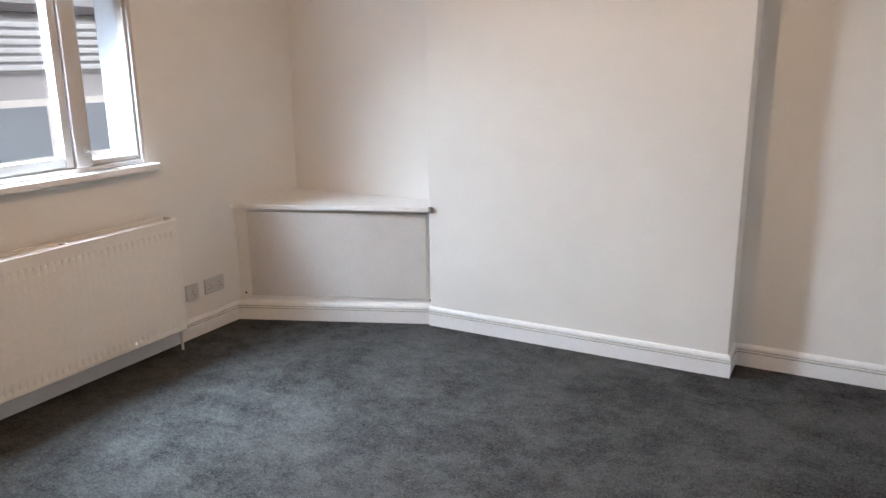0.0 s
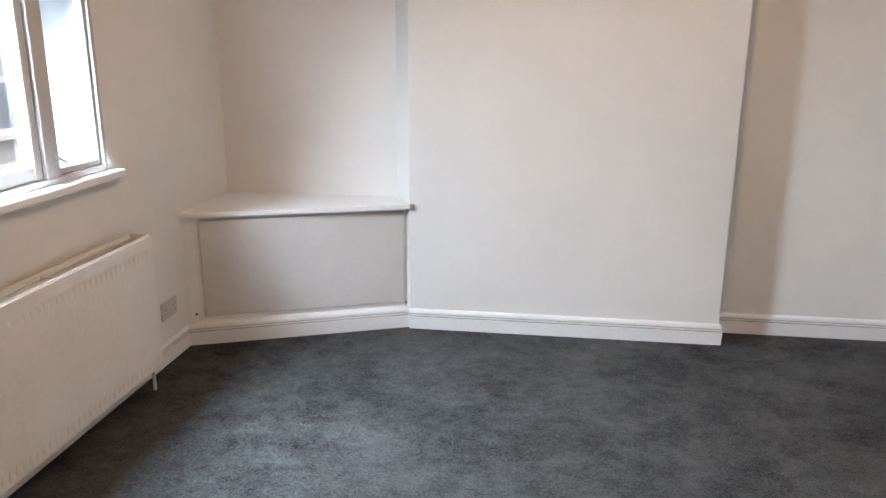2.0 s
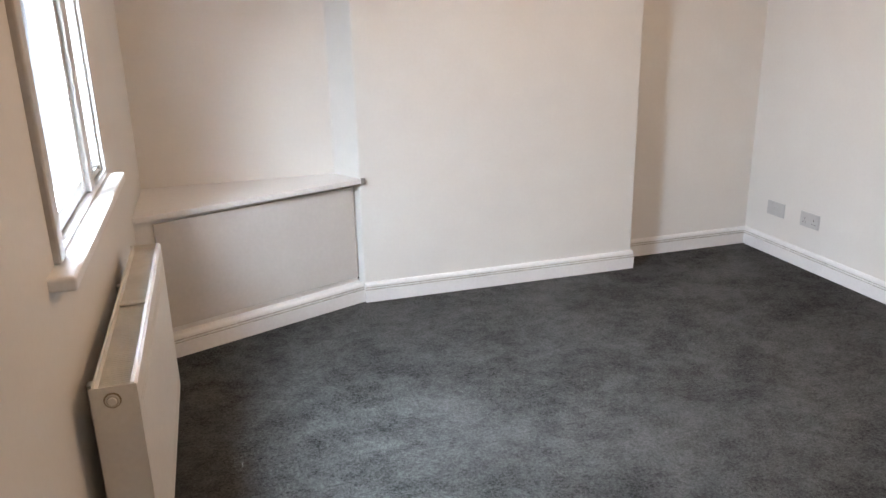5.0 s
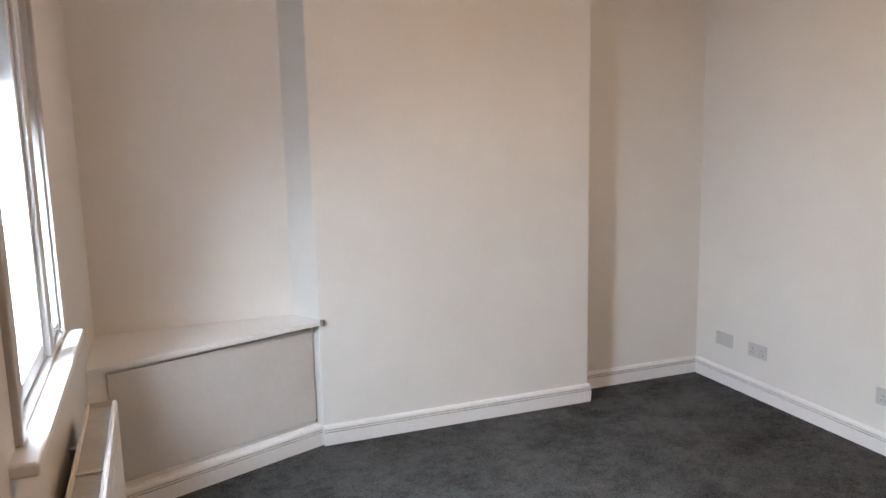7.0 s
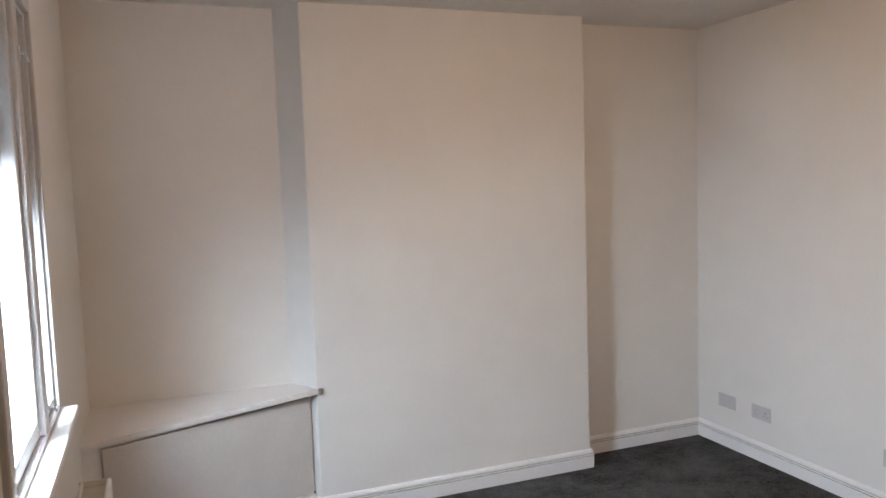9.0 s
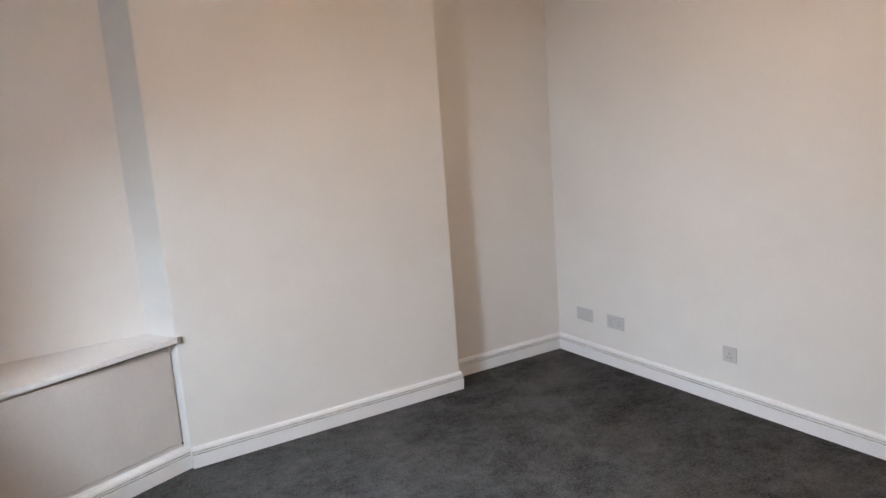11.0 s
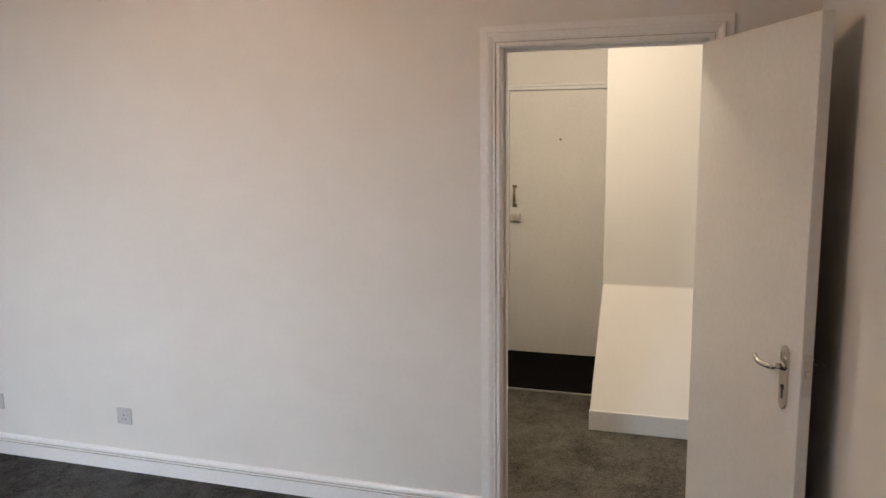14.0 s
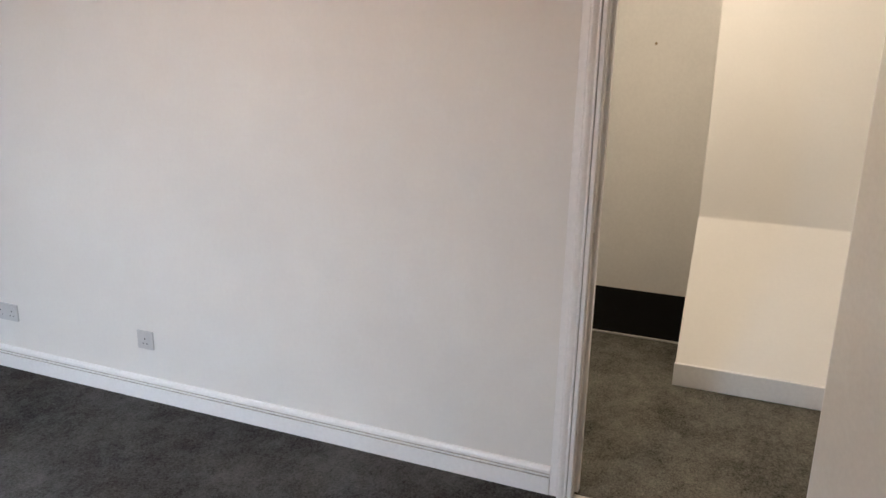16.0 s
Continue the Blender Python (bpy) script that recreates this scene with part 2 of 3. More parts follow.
def wall_with_opening(name, x0, x1, y0, y1, oy0, oy1, oz0, oz1, mat, label):
    bm = bmesh.new()
    box(bm, x0, x1, y0, oy0, -0.1, TOP)
    box(bm, x0, x1, oy1, y1, -0.1, TOP)
    box(bm, x0, x1, oy0, oy1, oz1, TOP)
    if oz0 > 0:
        box(bm, x0, x1, oy0, oy1, -0.1, oz0)
    return structure(name, bm, mat, label, "wall")


wall_with_opening("wall_west", WX - 0.235, WX, SY - 0.1, 0.6, WY0, WY1, WZ0, WZ1, PAINT, "off-white emulsioned plaster wall around a window")
wall_with_opening("wall_east", EX, HX0, SY - 0.1, 0.6, OY0, OY1, 0.0, OZ, PAINT, "off-white emulsioned plaster wall with a doorway")
structure("wall_south", boxed(WX, EX, SY - 0.12, SY, -0.1, TOP), PAINT, "off-white emulsioned plaster wall", "wall")
structure("wall_north", boxed(WX, EX, 0.46, 0.6, -0.1, TOP), PAINT, "off-white emulsioned party wall", "wall")
structure("wall_alcove_left", boxed(WX, AX + 0.004, AL, 0.46, -0.1, TOP), PAINT, "off-white plaster back of the alcove over the boxing", "wall")
structure("wall_alcove_right", boxed(CR - 0.02, EX, AR, 0.46, -0.1, TOP), PAINT, "off-white plaster back of the shallow alcove", "wall")
structure("chimney_breast", prism([(CL, CY), (CR, CY), (CR, AR + 0.05), (CR - 0.05, 0.458), (AX - 0.06, 0.458), (AX - 0.06, AL + 0.05), (AX, AL)], -0.1, TOP, 0.004), PAINT, "off-white emulsioned chimney breast with soft plaster arrises", "chimney breast")

# skirting
SKIRT = [(0, 0), (0.015, 0), (0.0180, 0.0690), (0.0165, 0.0700), (0.0090, 0.0706), (0.0090, 0.0748), (0.0160, 0.0755), (0.0168, 0.0790), (0.0160, 0.0826), (0.0100, 0.0832), (0.0100, 0.0866), (0.0140, 0.0872), (0.0136, 0.0970), (0.0095, 0.1060), (0.0060, 0.1105), (0, 0.1115)]
BL, BR = (WX, -0.367), (0.004, 0.072)               # foot of the boxing's face
bdir = (Vector(BR) - Vector(BL)).normalized()
bout = Vector((bdir.y, -bdir.x))
for path, label in (
    ([(WX, SY), (WX, -0.402)], "white gloss moulded skirting board under the window"),
    ([(BL[0] + bout.x * 0.032, BL[1] + bout.y * 0.032), (CL - 0.001, BR[1] + bout.y * 0.032 - 0.004)], "white gloss moulded skirting board along the boxing"),
    ([(CL - 0.001, CY), (CR, CY), (CR, AR), (EX, AR), (EX, OY1 + 0.0835)], "white gloss moulded skirting board round the chimney breast"),
    ([(EX, OY0 - 0.0835), (EX, SY), (WX, SY)], "white gloss moulded skirting board behind the open door"),
):
    grooved(structure("baseboard", along_floor(path, SKIRT), GLOSS, label, "skirting board"), len(SKIRT), (3, 4, 5, 8, 9, 10))

# ---- boxing in the alcove ----
boxing = thing("boxing_cupboard", (BL[0], BL[1], 0), "low white-painted boxing across the alcove with a screwed panel", "cupboard", turn=math.degrees(math.atan2(bdir.y, bdir.x)))
LEN = (Vector(BR) - Vector(BL)).length
part("carcass", boxed(0.0, LEN - 0.012, 0, 0.03, 0.0, 0.660, 0.002), GLOSS, boxing)
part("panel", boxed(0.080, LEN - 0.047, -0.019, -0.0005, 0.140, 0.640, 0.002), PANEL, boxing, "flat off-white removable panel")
part("bottom_rail", boxed(0.034, LEN - 0.030, -0.0315, -0.0005, 0.0, 0.111, 0.002), GLOSS, boxing)
for s, z in ((0.035, 0.150), (LEN - 0.030, 0.128)):
    bm = bmesh.new()
    rod(bm, (s, -0.0012, z), (s, 0.004, z), 0.0062, sides=14)
    part("fixing_hole", bm, SLOT, boxing, "small dark screw hole")
SF0 = (WX + 0.001, BL[1] - 0.030)
SF1 = (0.020, 0.004)
shelf = prism([SF0, SF1, (SF1[0], CY - 0.001), (CL - 0.001, CY - 0.001), (AX - 0.002, AL - 0.002), (WX + 0.001, AL - 0.002)], 0.661, 0.685)
bmesh.ops.triangulate(shelf, faces=[f for f in shelf.faces if len(f.verts) > 4])
shelf_board = tagged(part("shelf_board", shelf, GLOSS, None), "white gloss shelf board capping the boxing in the alcove", "shelf")

part("end_cap", rod(bmesh.new(), (SF1[0] + 0.001, 0.002, 0.659), (SF1[0] + 0.001, 0.002, 0.687), 0.0125, sides=20), WORN, shelf_board, "scuffed grey-brown rounded end")

# ---- window ----
window = thing("window_1", (WX, 0, 0), "white painted timber casement window with two unequal lights", "window")
window["kind"] = "structure"
FX0, FX1 = -0.085, 0.006
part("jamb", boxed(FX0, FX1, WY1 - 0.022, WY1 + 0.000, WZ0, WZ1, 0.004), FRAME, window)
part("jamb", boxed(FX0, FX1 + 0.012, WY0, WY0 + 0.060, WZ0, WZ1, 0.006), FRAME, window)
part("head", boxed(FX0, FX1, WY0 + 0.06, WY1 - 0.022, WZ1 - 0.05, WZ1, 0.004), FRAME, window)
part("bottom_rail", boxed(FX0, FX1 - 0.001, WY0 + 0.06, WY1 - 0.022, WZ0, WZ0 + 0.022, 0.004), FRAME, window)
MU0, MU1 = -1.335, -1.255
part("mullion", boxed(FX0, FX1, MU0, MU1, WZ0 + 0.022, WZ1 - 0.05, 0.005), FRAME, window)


def casement(y0, y1, z0, z1, stile, name):
    """A sash of stiles and rails with a pane, set into the frame."""
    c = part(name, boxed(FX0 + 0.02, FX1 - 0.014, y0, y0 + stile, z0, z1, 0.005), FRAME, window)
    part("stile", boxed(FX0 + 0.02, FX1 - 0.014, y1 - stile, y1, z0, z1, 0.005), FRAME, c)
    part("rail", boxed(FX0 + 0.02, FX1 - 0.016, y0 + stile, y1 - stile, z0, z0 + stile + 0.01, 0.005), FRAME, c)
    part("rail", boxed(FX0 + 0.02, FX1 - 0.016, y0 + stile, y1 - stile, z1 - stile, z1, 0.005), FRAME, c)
    pane = part("pane", boxed(FX0 + 0.038, FX0 + 0.042, y0 + stile - 0.008, y1 - stile + 0.008, z0 + stile, z1 - stile + 0.008), GLASS, c, "clear window pane")
    pane.visible_shadow = False
    return c


casement(WY0 + 0.062, MU0 - 0.002, WZ0 + 0.024, WZ1 - 0.052, 0.042, "casement")
casement(MU1 + 0.002, WY1 - 0.024, WZ0 + 0.024, WZ1 - 0.052, 0.014, "casement")
for z in (1.085, 2.13):
    bm = bmesh.new()
    box(bm, FX1, FX1 + 0.004, MU1 - 0.034, MU1 - 0.014, z - 0.022, z + 0.022, 0.001)
    rod(bm, (FX1 + 0.003, MU1 - 0.024, z), (FX1 + 0.018, MU1 - 0.024, z), 0.005)
    rod(bm, (FX1 + 0.017, MU1 - 0.030, z + 0.003), (FX1 + 0.021, MU1 + 0.012, z - 0.020), 0.0045, 0.0035)
    part("window_catch", bm, STEEL, window, "small metal casement catch")
sill = boxed(-0.085, 0.058, -2.085, -0.905, 0.956, 0.9905, 0.008, segments=3)
part("window_sill", sill, GLOSS, window, "white gloss window board with rounded nosing")
structure("exterior_sill", boxed(WX - 0.295, WX - 0.087, WY0, WY1, 0.90, 0.975, 0.004), MASONRY, "white painted masonry sill outside the window", "sill")
for y in (WY0, WY1):
    s = 1 if y == WY0 else -1
    structure("exterior_reveal", boxed(WX - 0.239, WX - 0.087, min(y, y + s * 0.012), max(y, y + s * 0.012), 0.976, WZ1 - 0.001, 0.002), REVEAL, "white painted outer window reveal", "reveal")

# ---- radiator ----
RY0, RY1, RZ0, RZ1 = -2.082, -0.920, 0.118, 0.717
RXB, RXF = WX + 0.042, WX + 0.145
radiator = thing("radiator", (0, 0, 0), "white enamelled double-panel convector radiator below the window", "radiator")


def fluted(x, face):
    """A pressed radiator panel with upright flutes that fade out below the rims."""
    bm = bmesh.new()
    heights = [RZ0, RZ0 + 0.012, RZ0 + 0.028, RZ0 + 0.042, RZ0 + 0.080, RZ1 - 0.105, RZ1 - 0.068, RZ1 - 0.056, RZ1 - 0.030, RZ1 - 0.008, RZ1]
    depth = [-0.010, 0.0, 0.0, 1.0, 0.03, 0.03, 1.0, 0.0, 0.0, 0.0, -0.008]
    pitch, cols = 0.0334, []
    count = int((RY1 - RY0 - 0.05) / pitch)
    start = (RY0 + RY1 - count * pitch) / 2
    cols.append((RY0, 0.0))
    for i in range(count):
        y = start + i * pitch
        cols += [(y, 0.0), (y + 0.006, 1.0), (y + 0.016, 1.0), (y + 0.022, 0.0)]
    cols.append((RY1, 0.0))
    grid = []
    for y, k in cols:
        col = []
        for z, d in zip(heights, depth):
            off = -0.0045 * k * d if d > 0 else d
            col.append(bm.verts.new((x + face * off, y, z)))
        grid.append(col)
    for a, b in zip(grid, grid[1:]):
        for j in range(len(heights) - 1):
            bm.faces.new((a[j], b[j], b[j + 1], a[j + 1]))
    return bm


part("front_panel", fluted(RXF, 1), ENAMEL, radiator)
part("panel_back", boxed(RXF - 0.016, RXF - 0.010, RY0 + 0.004, RY1 - 0.004, RZ0 + 0.004, RZ1 - 0.004), ENAMEL, radiator)
part("back_panel", boxed(RXB, RXB + 0.012, RY0 + 0.01, RY1 - 0.01, RZ0, RZ1 - 0.006, 0.004), ENAMEL, radiator)
for y0, y1 in ((RY0 - 0.001, RY0 + 0.0015), (RY1 - 0.0015, RY1 + 0.001)):
    part("end_panel", boxed(RXB - 0.002, RXF - 0.0006, y0, y1, RZ0 + 0.02, RZ1 - 0.001, 0.0006), ENAMEL, radiator)
grille = bmesh.new()
count = 98
for i in range(count):
    y = RY0 + 0.012 + i * (RY1 - RY0 - 0.024) / (count - 1)
    box(grille, RXB + 0.010, RXF - 0.012, y - 0.0045, y + 0.0045, RZ1 - 0.026, RZ1 - 0.020)
tagged(part("grille_slats", grille, GRILLE, radiator), kind="stuff")
part("grille_bar", boxed(RXB + 0.006, RXF - 0.008, (RY0 + RY1) / 2 - 0.012, (RY0 + RY1) / 2 + 0.012, RZ1 - 0.016, RZ1 - 0.010, 0.001), GRILLE, radiator)
for x in (RXB + 0.004, RXF - 0.012):
    part("grille_rim", boxed(x, x + 0.007, RY0 + 0.002, RY1 - 0.002, RZ1 - 0.022, RZ1 + 0.001, 0.001), ENAMEL, radiator)
part("convector_fins", boxed(RXB + 0.016, RXF - 0.022, RY0 + 0.02, RY1 - 0.02, RZ0 + 0.02, RZ1 - 0.16), ENAMEL, radiator)
PX, PZ = RXB + 0.046, RZ1 - 0.036
plug = part("blanking_plug", rod(bmesh.new(), (PX, RY0 - 0.004, PZ), (PX, RY0 - 0.0005, PZ), 0.0185, 0.0200, 32), BRASS, radiator, "round threaded blanking plug")
part("plug_ring", rod(bmesh.new(), (PX, RY0 - 0.0065, PZ), (PX, RY0 - 0.0035, PZ), 0.0155, 0.0170, 32), GRILLE, plug)
part("plug_recess", rod(bmesh.new(), (PX, RY0 - 0.0072, PZ), (PX, RY0 - 0.006, PZ), 0.0122, None, 28), BRASS, plug)
part("plug_boss", rod(bmesh.new(), (PX, RY0 - 0.0115, PZ), (PX, RY0 - 0.006, PZ), 0.0095, 0.0118, 24), ENAMEL, plug)
bm = bmesh.new()
rod(bm, (RXB + 0.05, RY1 + 0.004, RZ0 - 0.03), (RXB + 0.05, RY1 + 0.004, RZ0 + 0.03), 0.011)
rod(bm, (RXB + 0.05, RY1 + 0.004, 0.0), (RXB + 0.05, RY1 + 0.004, RZ0 - 0.028), 0.0075)
part("valve_cap", rod(bmesh.new(), (RXB + 0.05, RY1 + 0.004, RZ0 + 0.03), (RXB + 0.05, RY1 + 0.004, RZ0 + 0.058), 0.006), SLOT, radiator, "dark lockshield valve")
part("pipe_tail", bm, PLASTIC, radiator, "white painted pipe to the floor")
for y in (RY0 + 0.2, RY1 - 0.2):
    part("bracket", boxed(WX, RXB + 0.001, y - 0.015, y + 0.015, RZ0 + 0.05, RZ1 - 0.08, 0.001), STEEL, radiator)


# ---- sockets ----
def outlet(place, turn, gangs, label, sockets=True):
    """A wall plate; its face looks along local -y."""
    w = 0.146 if gangs == 2 else 0.086
    ob = thing("wall_outlet", place, label, "socket", turn=turn)
    part("plate", boxed(-w / 2, w / 2, -0.010, 0.0, -0.043, 0.043, 0.003), SOCKET, ob)
    if not sockets:
        part("module", boxed(-0.02, 0.02, -0.0125, -0.009, -0.016, 0.016, 0.001), SOCKET, ob)
        return ob
    for g in range(gangs):
        cx = 0.0 if gangs == 1 else (-0.036, 0.036)[g]
        for px, pz, hw, hh in ((0, 0.006, 0.0022, 0.004), (-0.011, -0.016, 0.0035, 0.0020), (0.011, -0.016, 0.0035, 0.0020)):
            part("pin_slot", boxed(cx + px - hw, cx + px + hw, -0.0105, -0.009, pz - hh, pz + hh), SLOT, ob)
        sx = cx + (0.0 if gangs == 1 else (-0.014, 0.014)[g])
        part("rocker_switch", boxed(sx - 0.006, sx + 0.006, -0.0135, -0.0095, 0.018, 0.032, 0.001), SOCKET, ob)
    for sx in ((-1, 1)):
        bm = bmesh.new()
        rod(bm, (sx * (w / 2 - 0.012), -0.0112, 0.0), (sx * (w / 2 - 0.012), -0.0095, 0.0), 0.0032, sides=12)
        part("screw_cap", bm, SOCKET, ob)
    return ob


outlet((EX, -0.068, 0.292), -90, 2, "white plastic blank double wall plate near the corner", False)
outlet((EX, -0.352, 0.293), -90, 2, "white plastic double socket low on the wall beside its twin")
outlet((EX, -1.203, 0.291), -90, 1, "white plastic single socket low on the plain wall")
outlet((WX, -0.738, 0.256), 90, 1, "white plastic single socket beside the radiator")
outlet((WX, -0.574, 0.258), 90, 2, "white plastic double socket between radiator and boxing")

# ---- doorway and open door ----
ARCH = [(0, 0), (0.011, 0), (0.013, 0.003), (0.013, 0.015), (0.008, 0.0155), (0.008, 0.0185), (0.0165, 0.019), (0.0165, 0.027), (0.021, 0.035), (0.024, 0.043), (0.024, 0.051), (0.013, 0.055), (0.012, 0.080), (0.010, 0.082), (0, 0.0825)]


def architrave(x, side, name):
    """Moulded casing round the doorway, standing out along side from the wall face at x."""
    o = Vector((side, 0, 0))
    pts = [Vector((x, OY1, 0)), Vector((x, OY1, OZ)), Vector((x, OY0, OZ)), Vector((x, OY0, 0))]
    ups = [Vector((0, 1, 0)), Vector((0, 1, 1)), Vector((0, -1, 1)), Vector((0, -1, 0))]
    return grooved(structure(name, sweep(pts, ARCH, lambda i: (o, ups[i])), GLOSS, "white gloss moulded architrave round the doorway", "architrave"), len(ARCH), (4,))


architrave(EX, -1, "trim")
architrave(HX0, 1, "trim")
lining = bmesh.new()
box(lining, EX - 0.001, HX0 + 0.001, OY1 - 0.003, OY1 + 0.024, 0, OZ)
box(lining, EX - 0.001, HX0 + 0.001, OY0 - 0.024, OY0 + 0.003, 0, OZ)
box(lining, EX - 0.001, HX0 + 0.001, OY0 + 0.003, OY1 - 0.003, OZ - 0.003, OZ + 0.024)
structure("door_lining", lining, GLOSS, "white gloss timber door lining", "door frame")
stop = bmesh.new()
box(stop, EX + 0.045, EX + 0.075, OY1 - 0.015, OY1 - 0.003, 0, OZ - 0.003, 0.002)
box(stop, EX + 0.045, EX + 0.075, OY0 + 0.003, OY0 + 0.015, 0, OZ - 0.003, 0.002)
box(stop, EX + 0.045, EX + 0.075, OY0 + 0.015, OY1 - 0.015, OZ - 0.016, OZ - 0.003, 0.002)
structure("door_stop", stop, GLOSS, "white gloss planted door stop", "door stop")
tagged(part("strike_plate", boxed(EX + 0.010, EX + 0.034, OY1 - 0.005, OY1 - 0.0025, 0.93, 1.0, 0.0008), STEEL, None), "small worn steel strike plate on the door lining", "strike plate")
bm = bmesh.new()
box(bm, EX - 0.012, EX + 0.024, OY0 + 0.003, OY1 - 0.003, 0.0, 0.006, 0.0025)
tagged(part("threshold_strip", bm, STEEL, None), "aluminium carpet threshold strip across the doorway", "threshold strip")

DW, DH, DT = 0.762, 1.985, 0.036
door = thing("door_1", (EX - 0.014, OY0 + 0.006, 0.012), "plain white flush door standing open into the room", "door", turn=180 + 22.1)
door["kind"] = "structure"
part("leaf", boxed(0, DW, -DT / 2 - 0.004, DT / 2 - 0.004, 0, DH, 0.002), DOORWHITE, door)
# local -y is the face towards the middle of the room
FACE = -DT / 2 - 0.004


def rounded_plate(cx, w, z0, z1, y0, y1, bevel):
    """A long back plate with half-round ends."""
    bm = bmesh.new()
    arc = [math.pi * k / 10 for k in range(11)]
    rim = [(cx + w / 2 * math.cos(a), z1 - w / 2 + w / 2 * math.sin(a)) for a in arc]
    rim += [(cx - w / 2 * math.cos(a), z0 + w / 2 - w / 2 * math.sin(a)) for a in arc]
    front, back = [bm.verts.new((x, y0, z)) for x, z in rim], [bm.verts.new((x, y1, z)) for x, z in rim]
    bm.faces.new(front)
    bm.faces.new(back[::-1])
    for i in range(len(rim)):
        k = (i + 1) % len(rim)
        bm.faces.new((front[i], back[i], back[k], front[k]))
    bmesh.ops.bevel(bm, geom=[e for e in bm.edges if abs(e.verts[0].co.y - e.verts[1].co.y) < 1e-6], offset=bevel, segments=2, affect="EDGES", profile=0.5)
    return bm


def lever(sign, face, reach):
    """Lever on a long back plate; sign is the way the face looks along local y."""
    cx, z = DW - 0.080, 0.979
    plate = part("backplate", rounded_plate(cx, 0.040, 0.846, 1.042, face, face + sign * 0.008, 0.0025), CHROME, door, "polished chrome handle back plate")
    bm = bmesh.new()
    rod(bm, (cx, face + sign * 0.007, z), (cx, face + sign * 0.015, z), 0.0145, 0.0125)
    rod(bm, (cx, face + sign * 0.010, z), (cx, face + sign * (reach - 0.004), z), 0.0085)
    pts = [(cx + 0.006, -0.004, z), (cx - 0.010, 0.0, z), (cx - 0.030, 0.001, z - 0.002), (cx - 0.052, 0.001, z - 0.004), (cx - 0.070, 0.001, z - 0.003), (cx - 0.085, 0.0, z + 0.002), (cx - 0.095, -0.002, z + 0.010)]
    tube(bm, [(a, face + sign * (reach + b), c) for a, b, c in pts], [0.0080, 0.0088, 0.0088, 0.0088, 0.0085, 0.0080, 0.0070])
    part("lever", bm, CHROME, plate, smooth=True)
    bm = bmesh.new()
    rod(bm, (cx, face + sign * 0.0075, 0.915), (cx, face + sign * 0.0095, 0.915), 0.008)
    box(bm, cx - 0.003, cx + 0.003, min(face + sign * 0.0075, face + sign * 0.0095), max(face + sign * 0.0075, face + sign * 0.0095), 0.880, 0.915)
    part("keyhole", bm, SLOT, plate)


lever(-1, FACE, 0.050)
lever(1, FACE + DT, 0.078)
bm = bmesh.new()
box(bm, DW - 0.0005, DW + 0.0015, -0.016, 0.008, 0.91, 1.035, 0.0004)
latch = part("latch_plate", bm, STEEL, door, "steel latch plate on the door edge")
part("latch_bolt", boxed(DW, DW + 0.011, -0.010, 0.003, 0.968, 0.988, 0.002), STEEL, latch)
for z in (0.22, 1.0, 1.72):
    bm = bmesh.new()
    rod(bm, (-0.002, 0.017, z - 0.038), (-0.002, 0.017, z + 0.038), 0.006, sides=14)
    part("hinge", bm, STEEL, door)

# ---- hall ----
structure("wall_hall_north", boxed(HX0, HX1 + 0.2, HY1, HY1 + 0.1, -0.1, TOP), PAINT, "off-white hall wall", "wall")
structure("wall_hall_south", boxed(HX0, HX1 + 0.2, HY0 - 0.1, HY0, -0.1, TOP), PAINT, "off-white hall wall", "wall")
FY0, FY1, FZ = -3.385, -2.612, 1.981
wall_with_opening("wall_hall_end", HX1 - 0.02, HX1 + 0.12, HY0, HY1, FY0 - 0.004, FY1 + 0.004, 0.0, FZ + 0.004, PAINT, "off-white wall round the front door")
# battered stair casing: sloping foot, upright above
SX0, SX1, SZ, SYN = 3.745, 4.40, 0.716, -3.392
bm = bmesh.new()
side = [(SX0, 0.0), (SX0, 0.110), (SX1, SZ), (SX1, TOP), (HX1 - 0.021, TOP), (HX1 - 0.021, 0.0)]
near = [bm.verts.new((x, SYN, z)) for x, z in side]
far = [bm.verts.new((x, HY0, z)) for x, z in side]
bm.faces.new(near)
bm.faces.new(far[::-1])
for i in range(len(side)):
    j = (i + 1) % len(side)
    bm.faces.new((near[i], far[i], far[j], near[j]))
bmesh.ops.bevel(bm, geom=bm.edges[:], offset=0.006, segments=2, affect="EDGES", profile=0.5)
structure("wall_stair_casing", bm, PAINT, "off-white plastered stair casing with a sloping foot", "wall")
structure("baseboard", boxed(SX0 - 0.016, SX0 + 0.004, HY0, SYN + 0.003, 0.0, 0.118, 0.005), GLOSS, "white painted plain skirting of the stair casing", "skirting board")
structure("baseboard", along_floor([(HX1 - 0.02, HY1), (HX0, HY1)], [(-a, b) for a, b in SKIRT]), GLOSS, "white gloss moulded skirting board of the hall", "skirting board")
front = thing("door_2", (HX1 - 0.04, 0, 0), "plain cream-white flush front door, closed", "door")
front["kind"] = "structure"
part("leaf", boxed(0.0, 0.044, FY0, FY1, 0.004, FZ, 0.002), DOORWHITE, front)
bm = bmesh.new()
rod(bm, (-0.004, -2.993, 1.627), (0.002, -2.993, 1.627), 0.009)
part("spyhole", bm, BRASS, front, "small dark door viewer")
pull = bmesh.new()
for z in (1.135, 1.280):
    box(pull, -0.007, 0.0, -2.671, -2.635, z - 0.011, z + 0.011, 0.002)
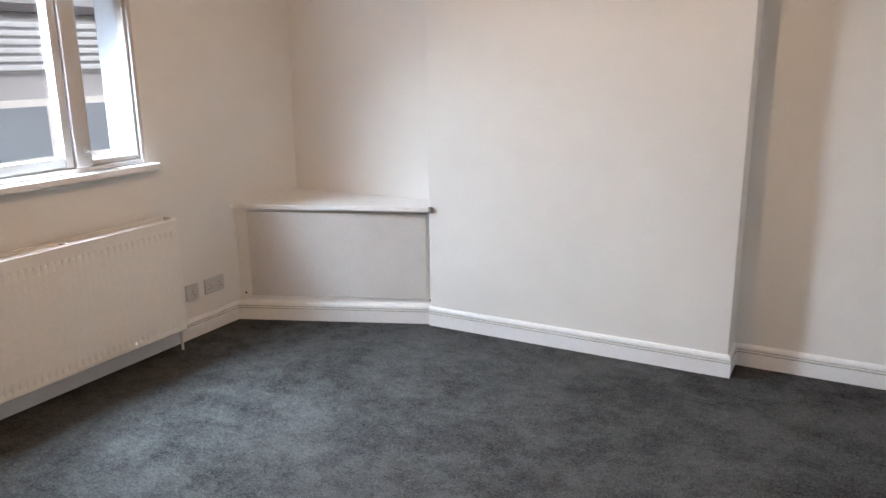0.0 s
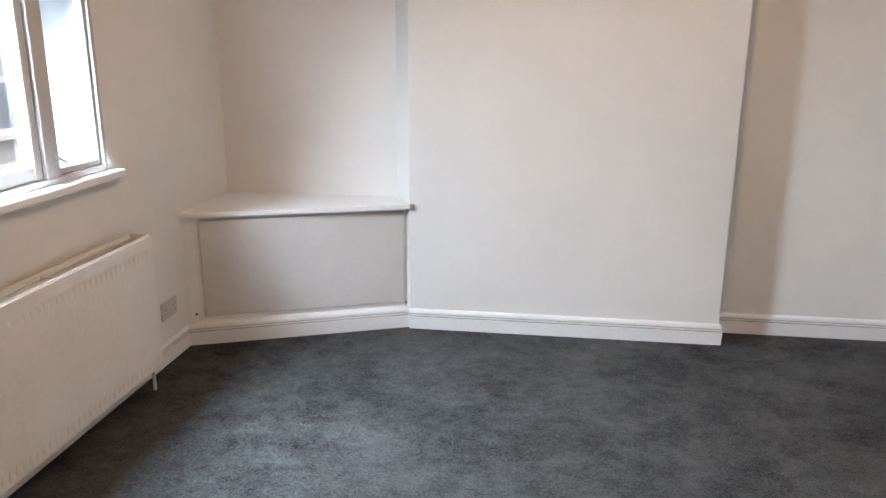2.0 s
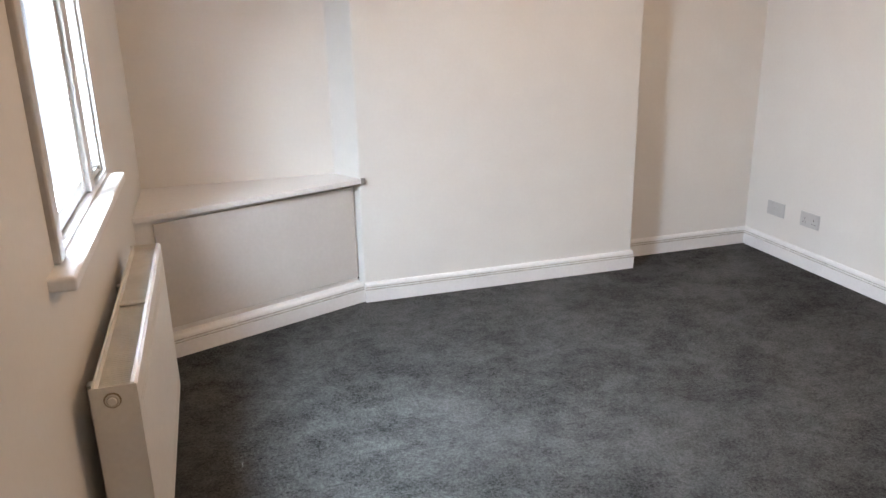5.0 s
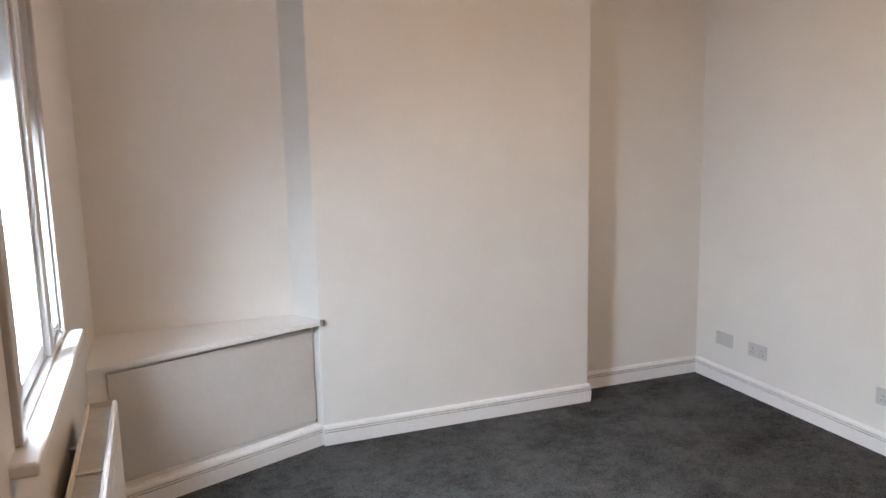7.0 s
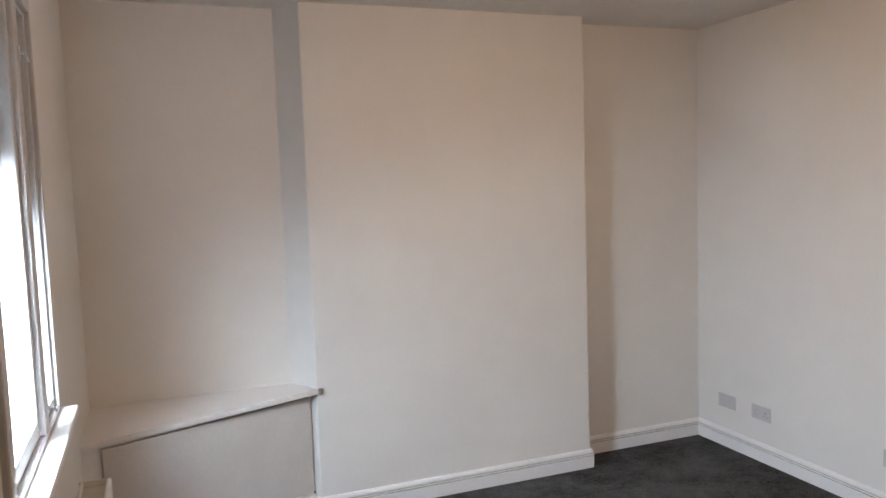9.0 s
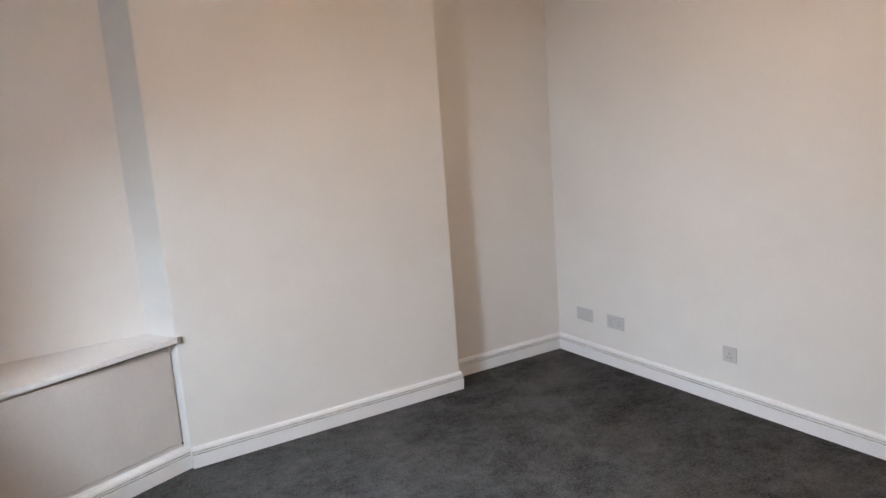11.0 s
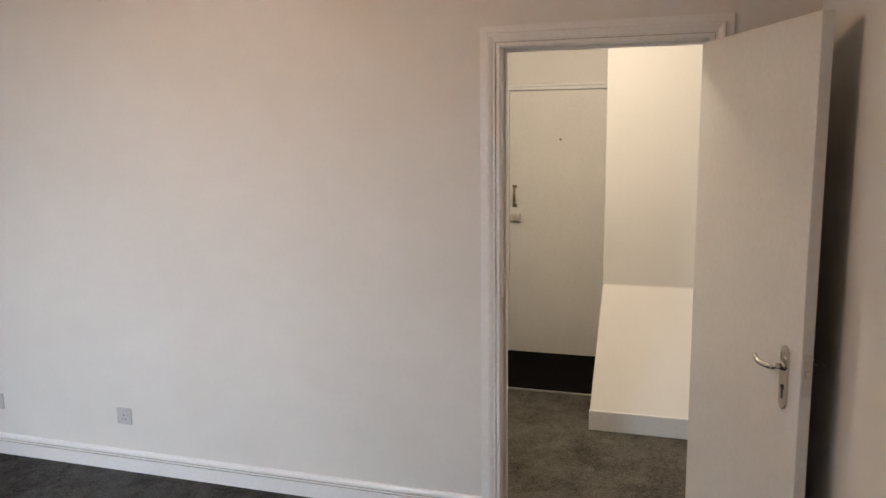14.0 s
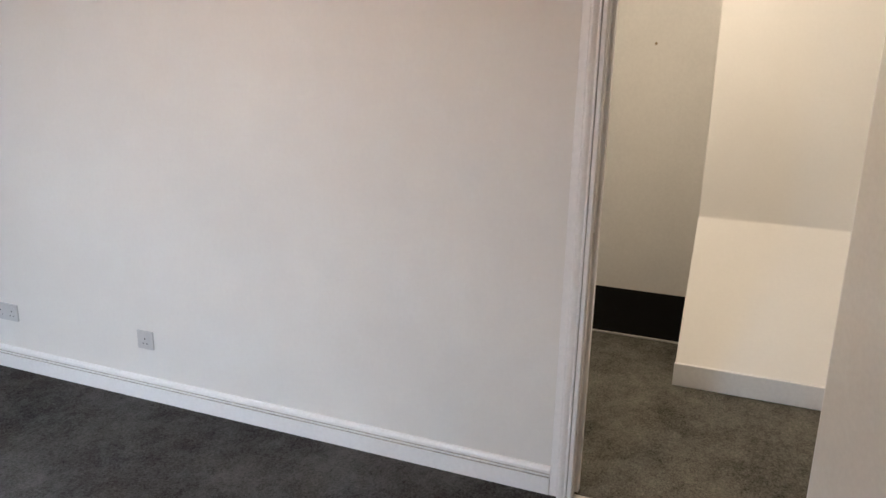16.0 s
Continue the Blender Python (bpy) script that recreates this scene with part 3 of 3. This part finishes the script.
tube(pull, [(-0.004, -2.653, 1.140), (-0.017, -2.653, 1.150), (-0.025, -2.653, 1.175), (-0.028, -2.653, 1.2075), (-0.025, -2.653, 1.240), (-0.017, -2.653, 1.265), (-0.004, -2.653, 1.275)], [0.009, 0.008, 0.009, 0.0105, 0.009, 0.008, 0.009])
part("pull_handle", pull, BRASS, front, "dark bronze pull handle")
part("night_latch", boxed(-0.030, 0.0, -2.700, -2.620, 1.015, 1.075, 0.006), STEEL, front, "pale metal night latch case")
bm = bmesh.new()
box(bm, HX1 - 0.052, HX1 - 0.018, FY1 + 0.003, FY1 + 0.06, 0, FZ + 0.030, 0.004)
box(bm, HX1 - 0.052, HX1 - 0.018, SYN + 0.002, FY1 + 0.003, FZ + 0.006, FZ + 0.030, 0.004)
box(bm, HX1 - 0.062, HX1 - 0.018, SYN + 0.002, FY1 + 0.062, FZ + 0.0305, FZ + 0.052, 0.006)
structure("trim", bm, GLOSS, "white painted front door frame", "door frame")
doormat = boxed(4.312, HX1 - 0.042, SYN + 0.004, HY1 - 0.02, -0.001, 0.006, 0.002)
tagged(part("doormat", doormat, MAT, None), "black coir doormat inside the front door", "doormat")
tagged(part("mat_trim", boxed(4.300, 4.313, SYN + 0.004, HY1 - 0.02, -0.001, 0.009, 0.002), STEEL, None), "thin metal trim between hall carpet and doormat", "mat trim")


# ---- lamps ----
def ceiling_lamp(place, label):
    ob = thing("ceiling_light", place, label, "ceiling light")
    bm = bmesh.new()
    rod(bm, (0, 0, -0.02), (0, 0, 0), 0.05, 0.055, 28)
    part("rose", bm, PLASTIC, ob)
    bm = bmesh.new()
    rod(bm, (0, 0, -0.10), (0, 0, -0.02), 0.003)
    part("flex", bm, PLASTIC, ob)
    bm = bmesh.new()
    rod(bm, (0, 0, -0.15), (0, 0, -0.09), 0.018, 0.016)
    part("lampholder", bm, PLASTIC, ob)
    return ob


WARM, CREAM = (1.0, 0.66, 0.40), (1.0, 0.84, 0.63)
ceiling_lamp((0.84, -1.93, TOP), "bare pendant lampholder at the ceiling")
lamp("room_bulb", (0.84, -1.93, TOP - 0.20), ROOM_LAMP, WARM, 0.035)
ceiling_lamp((3.28, -3.20, TOP), "bare pendant lampholder at the hall ceiling")
lamp("hall_bulb", (3.28, -3.20, TOP - 0.20), HALL_LAMP, CREAM, 0.035)

# ---- outside ----
GZ = -0.30
structure("ground", boxed(-400, 400, -400, 400, GZ - 0.3, GZ - 0.13), ASPHALT, "grey asphalt ground running to the horizon", "ground")
structure("pavement", boxed(WX - 2.0, WX - 0.30, -30, 40, GZ - 0.2, GZ, 0.01), PAVING, "pale concrete pavement below the window", "pavement")
structure("pavement", boxed(-6.5, -5.2, -30, 40, GZ - 0.2, GZ, 0.01), PAVING, "pale concrete pavement across the street", "pavement")


def house(x, y0, y1, z1, label, base_top, mat):
    h = thing("house", (x, 0, GZ - 0.13), label, "house")
    part("wall", boxed(-7, 0, y0, y1, 0, z1), mat, h)
    part("plinth", boxed(0.0, 0.05, y0, y1, 0, base_top, 0.005), MASONRY, h, "white painted lower wall")
    bm = bmesh.new()
    box(bm, -7.2, 0.25, y0, y1, z1, z1 + 0.15)
    box(bm, -6.0, -0.9, y0, y1, z1 + 0.15, z1 + 1.2)
    part("roof", bm, ROOFING, h)
    return h


def house_window(h, y0, y1, z0, z1, hood=True, x=0.0):
    z0, z1 = z0 - GZ + 0.13, z1 - GZ + 0.13
    w = part("window", boxed(x, x + 0.05, y0, y1, z0, z1, 0.004), MASONRY, h, "white window surround")
    part("pane", boxed(x + 0.048, x + 0.056, y0 + 0.08, y1 - 0.08, z0 + 0.08, z1 - 0.08), DARKGLASS, w)
    part("glazing_bar", boxed(x + 0.05, x + 0.07, (y0 + y1) / 2 - 0.02, (y0 + y1) / 2 + 0.02, z0 + 0.08, z1 - 0.08), MASONRY, w)
    part("sill", boxed(x, x + 0.14, y0 - 0.05, y1 + 0.05, z0 - 0.06, z0, 0.005), MASONRY, w)
    if hood:
        part("hood", boxed(x, x + 0.16, y0 - 0.06, y1 + 0.06, z1, z1 + 0.12, 0.02), MASONRY, w)


shop = house(-6.5, -9.0, 6.6, 5.2, "pale rendered shop with a slatted white shutter across the street", 0.35, RENDER)
far_house = house(-6.5, 6.6, 26.0, 5.6, "grey rendered terrace house with hooded white windows", 0.75, RENDER)
for y0 in (9.4, 11.9, 14.6):
    house_window(far_house, y0, y0 + 1.0, 0.75, 1.65)
    house_window(far_house, y0, y0 + 1.0, 3.2, 4.4)
shutter = part("shutter", boxed(0.0, 0.04, 0.6, 6.2, 1.35 + 0.43, 1.95 + 0.43), RENDER, shop, "white slatted shutter")
for i in range(6):
    z = 1.38 + 0.43 + i * 0.095
    part("slat", boxed(0.04, 0.075, 0.6, 6.2, z, z + 0.062, 0.012), SHUTTER, shutter)
part("fascia", boxed(0.0, 0.12, 0.4, 6.4, 2.02 + 0.43, 2.12 + 0.43, 0.01), ROOFING, shop, "dark fascia beam")
for y0 in (0.7, 2.6, 4.5):
    house_window(shop, y0, y0 + 1.6, 0.30, 1.05, False)
    house_window(shop, y0, y0 + 1.6, 3.2, 4.4, False)
part("brick_pier", boxed(0.0, 0.09, -1.2, 0.5, 0.0, 3.4, 0.006), BRICK, shop, "orange brick pier")
post = thing("street_lamp", (-5.05, 8.6, GZ - 0.13), "grey-green painted steel street lamp post at the kerb", "street lamp")
bm = bmesh.new()
rod(bm, (0, 0, 0), (0, 0, 1.2), 0.085)
rod(bm, (0, 0, 1.2), (0, 0, 5.5), 0.055, 0.04)
part("column", bm, TEAL, post)
bm = bmesh.new()
rod(bm, (0, 0, 5.45), (0.9, 0, 5.75), 0.03)
part("arm", bm, TEAL, post)
part("lantern", boxed(0.75, 1.35, -0.12, 0.12, 5.70, 5.82, 0.03), STEEL, post)
# slab that closes the storey above
structure("roof", boxed(WX - 0.3, HX1 + 0.3, HY0 - 0.2, 0.7, TOP + 0.1, TOP + 0.25), ROOFING, "plain slab over the rooms", "roof")
